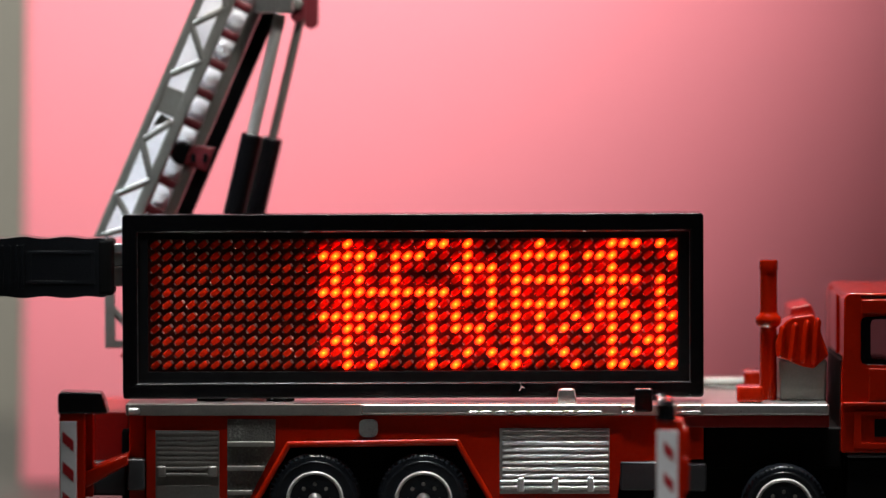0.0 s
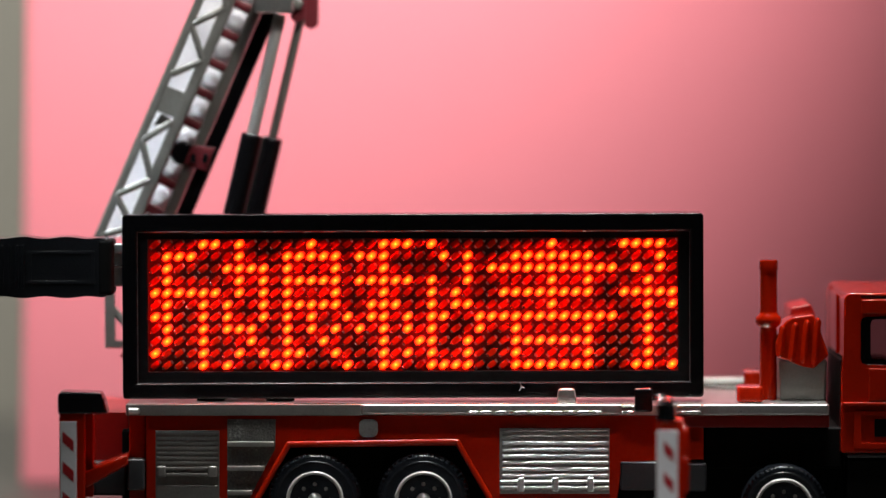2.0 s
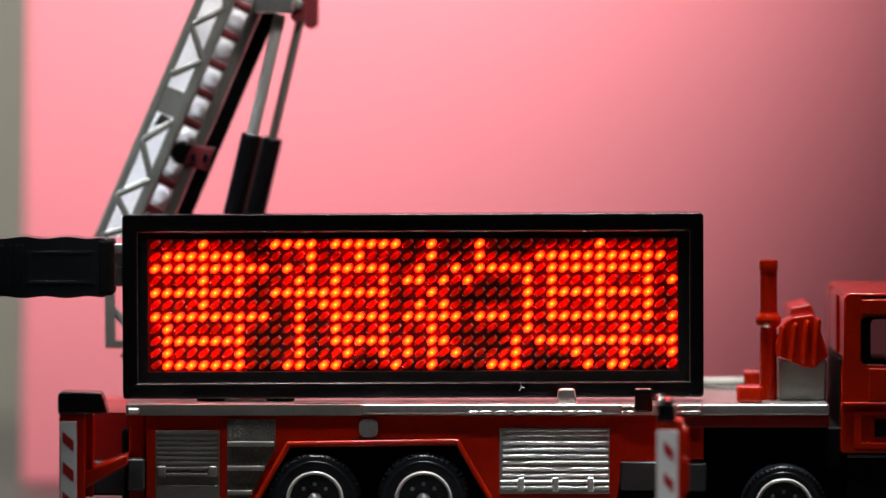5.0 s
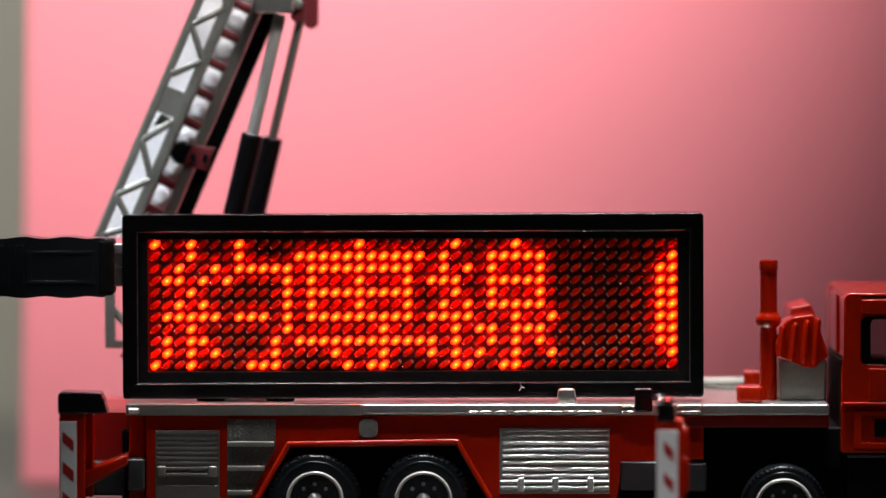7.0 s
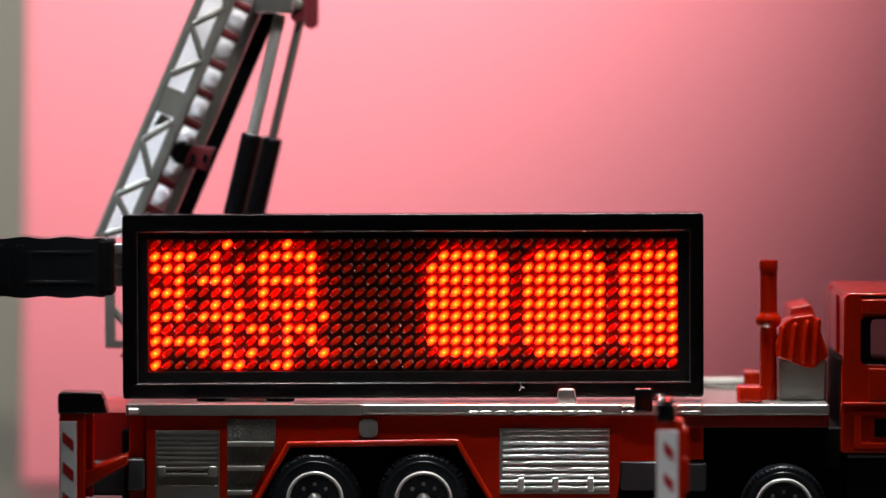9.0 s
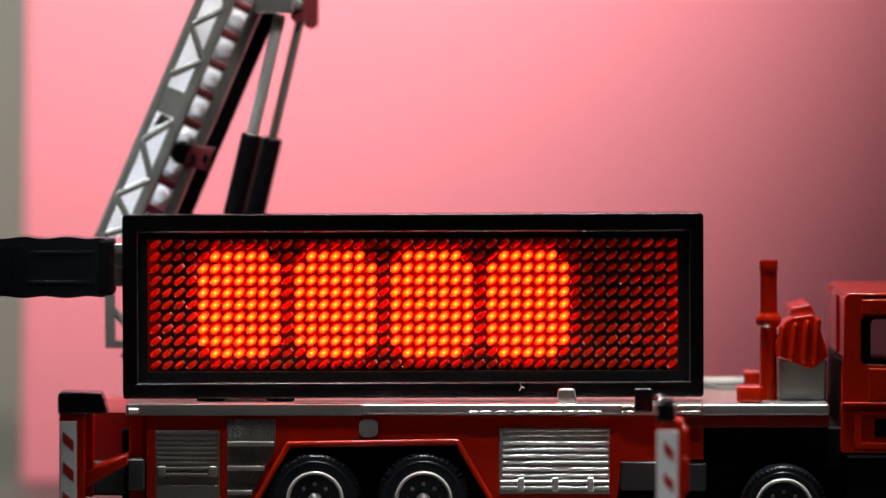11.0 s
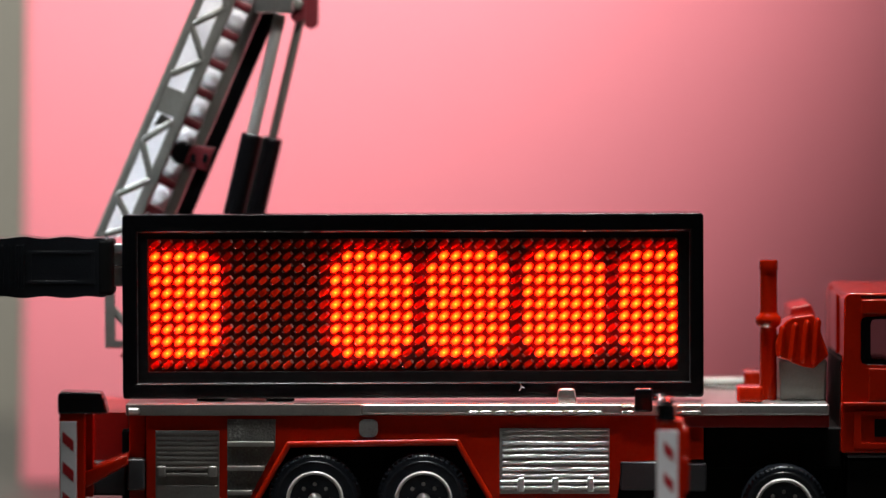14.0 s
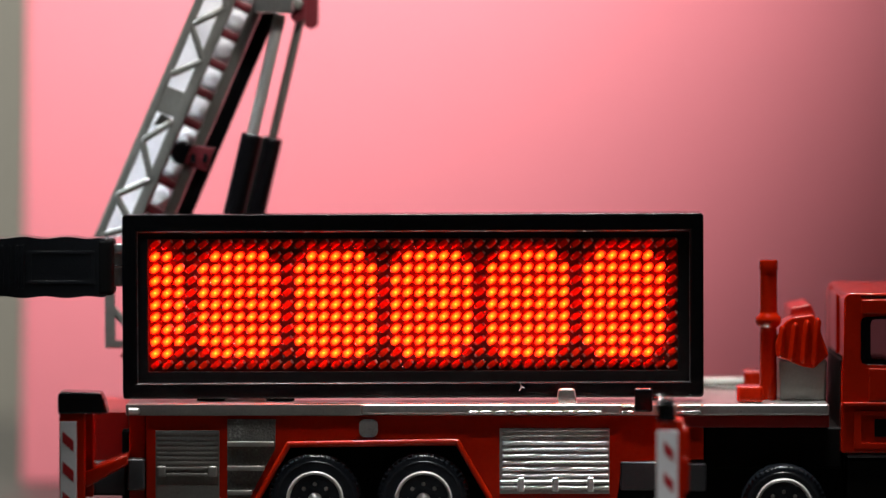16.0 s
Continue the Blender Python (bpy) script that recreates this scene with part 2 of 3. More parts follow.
while u < 24.0:
    w = random.uniform(0.5, 2.2)
    part("rim_bright_dash", box(B(), u, u + w, -8.22, -7.9, 21.62, 22.08, 0.14), CHROME, deck)
    u += w + random.uniform(0.1, 0.5)
for u0, u1 in ((28.4, 30.3), (37.2, 41.0)):
    for v in (21.6, 22.55):
        part("rim_step", box(B(), u0, u1, -8.5, -7.03, v, v + 0.5, 0.16, 3), CHROME, deck)
# silver stub standing in for the highlight on the rim's rounded end
part("rim_end_glint", turned(B(), [(0, 0.6), (0.3, 0.55), (1.4, 0.55), (1.8, 0.3)], (-50.0, -7.4, 22.0), (1, 0, 0), 16), SILVER, deck)

# side wall with the wheel arch cut out of it
LOW = 5.97
side = [(-47.32, 21.29), (41.56, 21.29), (41.56, 14.09), (28.25, 14.09), (27.71, LOW), (8.46, LOW),
        (7.56, 8.05), (2.52, 16.71), (-24.83, 16.35), (-29.59, 8.05), (-30.58, LOW), (-47.32, LOW)]
body = part("body", prism(B(), side, TY, 42.5, 0.25), RED, truck, "glossy red body side")
bm = B()
arch = [(-30.4, LOW), (-29.41, 8.23), (-24.56, 16.71), (2.25, 17.16), (7.38, 8.23), (8.28, LOW)]
for (ax, az), (bx, bz) in zip(arch, arch[1:]):
    ox, oz = (bx - ax) / math.hypot(bx - ax, bz - az) * 0.42, (bz - az) / math.hypot(bx - ax, bz - az) * 0.42
    bar(bm, (ax - ox, TY - 0.55, az - oz), (bx + ox, TY - 0.55, bz + oz), 0.95, 1.7, 0.46, 4)
part("wheel_arch", bm, RED, truck, "raised red lip of the wheel arch")
part("chassis", box(B(), -51.52, 101.04, 0, 36, 2.74, 18.63, 0.5), CHASSIS, truck, "matt black underframe")
part("side_skirt", box(B(), 38.05, 61.53, TY - 0.2, 42, 19.32, 21.28, 0.3), RED_DULL, truck)
part("front_arch", box(B(), 41.75, 63.85, -3, 40, 12.56, 19.11, 0.4), CHASSIS, truck)
part("rear_pillar", box(B(), -50.14, -47.52, -4, 42, LOW, 21.28, 0.3), RED, truck)
part("rear_wall", box(B(), -57.52, -50.53, 2, 42, 12.13, 21.27, 0.3), RED_DULL, truck)
part("bumper_block", box(B(), -50.26, -47.47, -8, -4.1, 9.35, 14.4, 0.4), GREY_BOX, truck)
part("bumper_block", box(B(), -57.46, -50.75, -2, 1.9, 8.11, 13.57, 0.4), GREY_BOX, truck)

# rear roller shutter
shutter = part("shutter", box(B(), -45.79, -35.62, TY - 0.35, TY - 0.02, LOW, 18.87, 0.12), GUNMETAL, truck, "dull grey roller shutter")
for k in range(7):
    zc = 18.33 - k * 0.78
    part("slat", box(B(), -45.61, -35.8, TY - 0.55, TY - 0.36, zc - 0.3, zc + 0.3, 0.09, 1), GUNMETAL, shutter)
for v in (12.83, 11.84):
    part("handle_bar", box(B(), -45.61, -35.8, TY - 0.95, TY - 0.36, v - 0.26, v + 0.26, 0.1), GUNMETAL, shutter)
for u in (-44.8, -36.7):
    part("latch", box(B(), u - 0.72, u + 0.72, TY - 1.25, TY - 0.37, 11.5, 13.25, 0.35, 3), STEEL, shutter)
part("lower_panel", box(B(), -45.61, -35.71, TY - 0.6, TY - 0.36, LOW, 10.12, 0.12), GUNMETAL, shutter)

# stepped panel beside the arch
steps = part("step_panel", prism(B(), [(-34.36, LOW), (-34.36, 20.68), (-26.63, 20.68), (-26.72, 15.99), (-30.94, 8.05), (-31.3, LOW)],
                                 TY - 0.3, TY - 0.02, 0.1), TREAD, truck, "speckled grey step panel")
for u1, v in ((-26.9, 16.8), (-28.43, 12.92), (-30.4, 9.04)):
    part("step_edge", box(B(), -34.36, u1, TY - 1.5, TY - 0.32, v - 0.42, v + 0.36, 0.14), STEEL, steps)

# bright roller shutter between the axles
shutter = part("shutter", box(B(), 9, 26.54, TY - 0.3, TY - 0.02, 8.77, 19.23, 0.12), CAP, truck, "bright silver ribbed roller shutter")
# top two slats are darker: the deck overhang's shadow put into their material
for k in range(8):
    zc, r = 18.95 - k * 1.04, 0.22 if k < 2 else 0.33
    part("slat", turned(B(), [(0, r - 0.1), (0.1, r), (0.3, r), (16.6, r), (16.8, r), (16.9, r - 0.1)], (9.45, TY - 0.42, zc - (0.0 if k else 0.25)), (1, 0, 0), 14),
         STEEL if k < 2 else SLAT, shutter, angle=50)
for v in (10.66, 9.76):
    part("handle_bar", rod(B(), (9.09, TY - 0.75, v), (26.45, TY - 0.75, v), 0.36, 12, 0.1), SILVER, shutter, angle=50)
for u in (12.41, 17.9, 23.48):
    part("latch", box(B(), u - 0.55, u + 0.55, TY - 1.5, TY - 0.32, 9.13, 11.48, 0.3), SLAT, shutter)

part("filler_cap", prism(B(), rounded(-13.36, -10.38, 17.86, 20.66, 0.9), TY - 0.9, TY - 0.02, 0.4, 3), CAP, truck, "square silver filler cap with rounded corners")
part("tool_box", box(B(), 28.25, 34.18, TY - 0.5, TY + 3, 9.31, 13.91, 0.4), GREY_BOX, truck, "dark grey box under the deck")
part("tool_box", box(B(), 38.68, 42.01, TY - 0.5, TY + 3, 9.13, 13.64, 0.4), GREY_BOX, truck, "dark grey box under the deck")
part("deck_block", prism(B(), [(18.11, DECK + 0.02), (18.38, 25.19), (18.83, 25.46), (20.63, 25.46), (21.08, 25.19), (21.35, DECK + 0.02)], -6, -3.6, 0.25), SILVER, truck, "small silver block on the deck edge")
part("deck_block", box(B(), 30.45, 33.32, -9, -7.4, 21.94, 25.72, 0.35), BLACK, truck, "small black block on the deck edge")
part("deck_block", box(B(), 47.0, 51.2, -3, 3, DECK + 0.02, 25.75, 0.6, 3), RED, truck, "small red block on the deck")
part("deck_block", box(B(), 49.23, 52.19, 20, 26, DECK + 0.02, 26.94, 0.5), RED, truck, "small red block on the deck")

# rear and front outriggers, swung out towards the camera


def outrigger(u0, u1, y, cap, plate, dot):
    leg = part("outrigger", box(B(), u0, u1, y, y + 4, 0.6, cap[2] + 0.3, 0.4), RED, truck, "red outrigger leg with striped warning plate")
    run, rise = cap[1] - cap[0], cap[3] - cap[2]
    shape = [(cap[0], cap[2]), (cap[0], cap[3] - 0.12 * rise), (cap[0] + 0.08 * run, cap[3]), (cap[0] + 0.88 * run, cap[3] - 0.05 * rise),
             (cap[0] + 0.96 * run, cap[3] - 0.4 * rise), (cap[1] + 0.03 * run, cap[2])]
    part("cap", prism(B(), shape, y - 0.4, y + 6, 0.45, 3), BLACK, leg, "black rounded cap")
    part("foot", turned(B(), [(0, 2.6), (0.5, 2.6), (0.6, 1.6), (0.9, 1.2)], ((u0 + u1) / 2, y + 2, 0.02), (0, 0, 1), 24), BLACK, leg)
    p = part("warning_plate", box(B(), plate[0], plate[1], y - 0.35, y - 0.02, 1.2, plate[2], 0.12), WHITE, leg, "white plate with red slanted stripes")
    w = plate[1] - plate[0]
    s0, s1 = plate[0] + plate[3] * w, plate[0] + plate[4] * w
    z = plate[2] - 1.5
    while z > 3.4:
        part("stripe", prism(B(), [(s0, z), (s0, z - 1.8), (s1, z - 3.4), (s1, z - 1.6)],
                             y - 0.40, y - 0.36, 0), STRIPE, p)
        z -= 4.75
    if dot:
        part("screw", turned(B(), [(0, 0.7), (0.4, 0.65), (0.6, 0.3)], dot, (0, -1, 0.2), 16), CHROME, leg)
    return leg


o1 = outrigger(-60.58, -56.49, -16, (-60.76, -53.1, 22.08, 25.65), (-60.41, -57.82, 20.92, 0.14, 0.83), None)
part("arm", prism(B(), [(-56.65, 12.81), (-49.84, 15.51), (-49.84, 13.89), (-56.65, 10.11)], -14, -3, 0.3), RED, o1)
part("brace", box(B(), -56.72, -55.37, -12, -4, 8.64, 21.83, 0.3), RED, o1)
o2 = outrigger(32.9, 37.05, -44, (32.81, 35.67, 22.7, 26.18), (32.78, 36.0, 21.32, 0.32, 0.80), (33.46, -44.4, 25.98))
part("arm", box(B(), 36.27, 37.93, -39.9, -8, 11.42, 16.76, 0.4), RED, o2)
part("brace", box(B(), 36.6, 37.9, -39, -7.5, 16.8, 21.3, 0.4), RED, o2)


def wheel(u, v, y, k=1.0, kr=1.0):
    w = part("wheel", turned(B(), [(0, 6.0 * k), (0.1, 6.5 * k), (0.3, 6.8 * k), (0.8, 7.05 * k), (4.2, 7.1 * k), (4.8, 6.7 * k), (5, 6.2 * k)], (u, y, v), (0, 1, 0), 72), RUBBER, truck, "black rubber tyre on a grey rim")
    n = 52
    bm = B()
    for q in range(n):
        m = Matrix.Translation((u, y, v)) @ Matrix.Rotation(q * math.tau / n, 4, "Y")
        a0 = len(bm.verts)
        box(bm, -0.07, 0.07, 0.02, 0.9, 6.2 * k, 7.1 * k, 0)
        bm.verts.ensure_lookup_table()
        for p in list(bm.verts)[a0:]:
            p.co = m @ p.co
    part("tread", bm, RUBBER, w)
    part("sidewall_ring", turned(B(), [(0.2, 5.9 * k), (-0.06, 5.85 * k), (-0.06, 5.65 * k), (0.2, 5.6 * k)], (u, y, v), (0, 1, 0), 56), RUBBER, w)
    rim = [(0.6, 4.68), (-0.12, 4.66), (-0.34, 4.55), (-0.42, 4.42), (-0.36, 4.28), (-0.15, 4.18), (0.1, 4.0), (0.22, 3.6), (0.25, 3.2), (0.25, 0.01)]
    part("rim", turned(B(), [(d, r * kr) for d, r in rim], (u, y, v), (0, 1, 0), 56), ALU, w, "silver rim with a bright rounded lip")
    part("hub", turned(B(), [(0.24, 1.25), (-0.05, 1.1), (-0.2, 0.75), (-0.4, 0.6), (-0.5, 0.3)], (u, y, v), (0, 1, 0), 24), STEEL, w)
    part("rim_disc", turned(B(), [(0.21, 3.75 * kr), (0.12, 3.6 * kr), (0.18, 2.9 * kr), (0.2, 0.01)], (u, y, v), (0, 1, 0), 40), GUNMETAL, w, "dull grey rim centre")
    for q in range(8):
        a = q * math.tau / 8
        part("wheel_nut", turned(B(), [(0.24, 0.36), (-0.05, 0.33)], (u + 2.5 * math.cos(a), y, v + 2.5 * math.sin(a)), (0, 1, 0), 8), GUNMETAL, w)
    return w


for u, v, near, k, kr in ((-20.39, 7.9, -8, 1.05, 0.98), (-3.1, 7.9, -8, 1.05, 0.98), (54.09, 6.9, -11, 0.96, 1.0)):
    wheel(u, v, near, k, kr)
    wheel(u, v, 37, k, kr)

# exhaust stack, air intake and box behind the cab
PX, PY = 52.46, 6
part("exhaust_pipe", turned(B(), [(0, 1.42), (9.11, 1.42), (10.75, 1.4), (11.66, 1.3), (11.93, 1.75), (12.48, 2.1), (13.3, 2.1), (13.75, 1.6), (14.21, 1.42), (20.77, 1.4), (21.04, 1.52), (22.32, 1.5), (22.59, 1.35)],
                             (PX, PY, DECK + 0.02), (0, 0, 1), 32), RED, truck, "glossy red exhaust pipe with a collar")
part("cabinet", prism(B(), [(54.2, DECK + 0.02), (54.01, 29.56), (61.76, 29.56), (61.57, DECK + 0.02)], 3, 30, 0.4), STEEL, truck, "plain grey box behind the cab")
intake = part("air_intake", prism(B(), [(53.3, 32.2), (54.8, 35.6), (56.0, 36.5), (59.5, 37.0), (60.6, 34.4), (62.0, 30.4), (59.5, 28.2), (57.7, 28.6), (53.6, 30.1)], 2, 12, 0.4, 3), RED, truck, "red angular air intake with slanting ribs")
for u0, u1 in ((54.63, 54), (56.63, 55.91), (58.54, 57.81), (60.18, 59.63)):
    bm = B()
    bar(bm, (u0, 1.7, 35.3 + (u0 - 54.63) * 0.22), (u1, 1.6, 29.9 - (u1 - 54) * 0.22), 1.2, 1.4, 0.5)
    part("rib", bm, RED, intake)

part("intake_top", prism(B(), [(55.9, 30.2), (56.4, 37.6), (59.6, 38.3), (60.4, 36.6), (61.2, 30.2)], 12.1, 30, 0.5, 3), RED_DULL, intake)

# cab
shell = [(63.4, 15.3), (63.4, 22.9), (63.8, 23.3), (63.8, 39.7), (64.1, 40.4), (64.8, 40.75), (86, 40.75), (86, 37.3),
         (67.3, 37.3), (66.5, 37.0), (66.2, 36.3), (66.2, 30.1), (66.5, 29.4), (67.3, 29.1), (86, 29.1), (86, 15.3)]
cab = part("cab", prism(B(), shell, -7, -3, 0.4, 4), RED, truck, "glossy red driver's cab with a black-rimmed window")
part("front_pillar", box(B(), 86.05, 104, -7, 38, 15.3, 40.75, 1.2, 4), RED, cab)
part("far_side", prism(B(), shell, 34, 37.8, 0.4, 4), RED, cab)
part("roof", box(B(), 64.3, 86, -3.05, 34.05, 38.6, 40.7, 0.25), RED, cab)
part("back_wall", box(B(), 63.86, 65.2, -3.05, 34.05, 30.1, 39.9, 0.4, 3), RED, cab)
part("back_rib", box(B(), 63.5, 63.84, 8, 9.6, 30.4, 40.0, 0.15), RED, cab)
part("floor_pan", box(B(), 65.3, 86, -2.95, 33.95, 15.35, 24, 0.3), CHASSIS, cab)
part("back_panel", box(B(), 63.5, 65.2, -2.6, 33.9, 15.4, 30.0, 0.3), CHASSIS, cab)
# the groove's shade, drawn as a black bar lying on the face
part("door_groove_shade", box(B(), 66.5, 86, -7.06, -7.01, 40.0, 40.3, 0), CHASSIS, cab)
part("door_frame", box(B(), 66.6, 86, -7.4, -7.02, 37.5, 39.75, 0.18, 3), RED, cab)
part("door", box(B(), 67.75, 86, -7.45, -7.02, 23.6, 28.8, 0.2, 3), RED, cab)
part("window_surround", prism(B(), [(86, 37.28), (67.32, 37.28), (66.52, 36.98), (66.22, 36.28), (66.22, 30.12), (66.52, 29.42), (67.32, 29.12), (86, 29.12),
                                    (86, 29.9), (68.6, 29.9), (68.1, 30.2), (67.9, 30.7), (67.9, 35.9), (68.2, 36.6), (68.8, 36.8), (86, 36.8)], -6.6, -4.5, 0.2), BLACK, cab, "black rubber window surround")
part("window_pane", box(B(), 67.6, 86, -5.6, -5.3, 29.7, 37.0, 0), GLASS, cab, "clear plastic side window")
part("door_ridge", box(B(), 63.7, 86, -7.5, -7.02, 22.85, 23.4, 0.2, 3), RED, cab)
part("step_panel", ring(B(), (65.4, 86, 16.0, 22.0), (66.6, 85, 16.9, 21.3), -7.35, -7.02, 0.15), RED, cab)
# dark recess drawn as a black plate lying on the face
part("step_recess_dark", box(B(), 68.7, 84, -7.1, -7.01, 17.9, 20.7, 0.02, 1), CHASSIS, cab)
part("sill", box(B(), 64.31, 104, -6.5, 26, 14.47, 15.2, 0.3), GREY_BOX, cab)
part("cab_step", box(B(), 64.44, 82.44, -5, 26, 5.93, 14.24, 0.4), CHASSIS, cab)

# turntable, lift cylinders and ladder
LY = 20
turn = part("turntable", turned(B(), [(0, 6.5), (2, 6.5), (2.4, 5.5), (14, 5.5), (14.4, 5)], (-32.08, 31, DECK + 0.02), (0, 0, 1), 40), RED_DULL, truck, "red turntable behind the display")
part("cradle", prism(B(), [(-52.75, 29.15), (-29.11, 29.15), (-29.11, 50.49), (-33.75, 51.88), (-44.87, 46.78)], 17, 32, 0.5), RED_DULL, turn)
for (a, b, c, d, r0, r1, y) in ((-34.63, 50.62, -31.12, 65.67, 1.75, 1.0, 20), (-31.43, 50.39, -27.99, 64.99, 1.7, 0.75, 27)):
    way = Vector((c - a, 0, d - b)).normalized()
    cyl = part("lift_cylinder", rod(B(), Vector((a, y, b)) - way * 6, (c, y, d), r0, 24, 0.3), BLACK, turn, "black hydraulic barrel with silver rod")
    part("piston_rod", rod(B(), Vector((c, y, d)) - way * 2, Vector((c, y, d)) + way * 20, r1, 20), ALU if y < 25 else STEEL, cyl)
part("clevis", box(B(), -30.72, -24.43, 17, 30, 85.31, 88.64, 0.5), SILVER, turn)
part("clevis", prism(B(), rounded(-25.0, -22.7, 83.9, 89.4, 0.9), 25, 28, 0.3), MAROON, turn)
part("clevis", prism(B(), rounded(-22.9, -20.5, 82.8, 89.4, 1.1), 28.1, 33, 0.4), MAROON, turn)
part("clevis_pin", turned(B(), [(0, 1.0), (0.6, 0.9), (0.8, 0.5)], (-23.9, 24.95, 86.9), (0, -1, 0), 18), STEEL, turn)

ladder = part("ladder", bar(B(), (-56.7, LY, 47.85), (-36.2, LY, 95.81), 1.39, 1.3, 0.2), STEEL, truck, "raised grey truss ladder with red rungs")


def rail(u, v, y, wide):
    bm = B()
    bar(bm, (-51.72 + u, y, 48.31 + v), (-31.12 + u, y, 95.81 + v), wide, 1.3, 0.2)
    return bm


part("rail", rail(0, 0, LY, 1.75), STEEL, ladder)
# braces in a zigzag between the two near rails
P = [(-50.42, 50.16), (-53.47, 55.7), (-47.65, 58.19), (-49.13, 64.65), (-43.96, 67.7)]
Q = [(-44.51, 75.35), (-39.16, 77.57), (-41, 83.47), (-35.28, 86.23), (-36.76, 93.97)]
R0 = [(-56.15, 48.96), (-50.98, 50.44)]
for chain in (P, Q, R0):
    for (ax, az), (bx, bz) in zip(chain, chain[1:]):
        part("brace", bar(B(), (ax, LY - 0.2, az), (bx, LY - 0.2, bz), 1.11, 1.2, 0.3), STEEL, ladder)
part("gusset", prism(B(), [(-44.97, 73.51), (-41.19, 72.03), (-43.03, 67.98), (-46.91, 69.45)], LY - 0.5, LY + 0.5, 0.15), STEEL, ladder)
part("base_frame", prism(B(), [(-55.23, 30.65), (-55.23, 46.93), (-53.75, 48.77), (-53.75, 31.67), (-48.21, 31.67), (-48.21, 30.65)], LY - 0.8, LY + 0.8, 0.2), STEEL, ladder)
part("brace", bar(B(), (-54.12, LY, 37.22), (-50.61, LY, 33.06), 1.2, 1.1, 0.2), STEEL, ladder)
# far side: pale web plate, second rail, red rungs, black guide
part("web_plate", slab(B(), [(-56.43, 26, 48.36), (-50.81, 26, 48.64), (-30.69, 26, 95.86), (-36.16, 26, 95.95)], 0.5), WHITE_METAL, ladder, "pale web plate of the far side")
part("web_plate", slab(B(), [(-51.83, 24.6, 48.57), (-47.07, 26, 48.65), (-26.97, 26, 95.85), (-31.68, 24.6, 95.88)], 0.5), WHITE_METAL, ladder)
part("edge_strip", bar(B(), (-50.64, 22.5, 48.69), (-30.55, 22.5, 95.84), 0.56, 1.0, 0.1), MAROON, ladder, "dark red edging strip")
part("rail", bar(B(), (-46.4, 23, 48.67), (-26.3, 23, 95.85), 1.76, 1.6, 0.2), STEEL, ladder)
part("guide_rail", bar(B(), (-44.06, 24.5, 48.62), (-23.93, 24.5, 95.86), 2.51, 2.2, 0.2), BLACK, ladder, "black guide rail")
for k in range(9):
    u, w = -47.84 + k * 2.08, 53.21 + k * 4.78
    part("rung", bar(B(), (u - 2.23, 22.9, w + 1.11), (u + 2.04, 22.9, w - 0.93), 1.49, 1.2, 0.3), MAROON, ladder, "dark red rung")
for k in range(8):
    u, w = -46.80 + k * 2.08, 55.6 + k * 4.78
    part("boss", turned(B(), [(0, 1.5), (0.1, 1.45), (0.16, 1.2), (0.06, 0.8), (0.06, 0.01)], (u + 0.5, 25.0, w - 0.2), (0.1, -1, 0.15), 24), WHITE_METAL, ladder, "round pale boss")
part("stop_plate", prism(B(), [(-47.4, 67.0), (-46.1, 69.0), (-44.5, 68.1), (-44.8, 67.3)], 21.4, 22.2, 0.1), GUNMETAL, ladder)
part("knuckle", turned(B(), [(0, 2.0), (1.6, 2.0), (1.9, 1.6)], (-42.66, 24, 62.49), (0, -1, 0), 24), BLACK, ladder)
bracket = part("bracket", prism(B(), [(-42.38, 60.73), (-41.08, 63.88), (-37.2, 63.32), (-38.68, 59.44)], 21.5, 25, 0.3), MAROON, ladder, "dark red bracket")
for u in (-40.81, -38.86):
    part("bolt", box(B(), u - 0.35, u + 0.35, 21.1, 21.6, 60.92, 62.4, 0.15), BLACK, bracket)

# ---- the scrolling display ----
badge = thing("led_display", -4.8, 0, 23.62, "black plastic scrolling display with glowing red dots on the deck", "led display")
badge.rotation_euler = (0, radians(-0.2), 0)
CX0, CX1, CZ0, CZ1 = -51.34, 41.83, 23.62, 53.17
part("case", ring(B(), (CX0, CX1, CZ0, CZ1), (-48.98, 39.66, 26.07, 50.36), 0, 6, 0.28, 0.75), CASE, badge, "glossy black case rim")
part("bezel", ring(B(), (-49.16, 39.84, 25.89, 50.54), (-47.25, 37.7, 27.95, 49.2), 0.55, 1.15, 0.12), BEZEL, badge)
part("lip", ring(B(), (-49.06, 39.73, 26, 50.44), (-48.87, 39.55, 26.18, 50.26), 0.22, 0.56, 0.07), EDGE_GLINT, badge)
# thin rod that carries the case's top highlight in paler plastic
part("top_edge_glint", rod(B(), (-50.5, 0.45, 53.0), (41.0, 0.45, 53.0), 0.19, 10, 0.05), EDGE_GLINT, badge)
part("back_cover", box(B(), -50.16, 40.65, 5.0, 7.2, 24.53, 52.27, 0.6), CASE, badge)
part("circuit_board", box(B(), -49.44, 40.02, 2.3, 3.0, 25.53, 51.09, 0), BOARD, badge)
for u, y in ((-37.3, 3.4), (-26.17, 2.5)):
    part("foot", turned(B(), [(0, 2.3), (0.2, 2.35), (0.95, 2.1)], (u, y, DECK + 0.03), (0, 0, 1), 24), RUBBER, badge)
part("foot", turned(B(), [(0, 2.0), (0.25, 2.2), (0.95, 2.2)], (33.14, 3.4, DECK + 0.03), (0, 0, 1), 24), RUBBER, badge)

COLS, ROWS = 44, 11
U0, UP, V0, VP = -46.15, 1.93, 48.32, 1.94
TILT = radians(38)


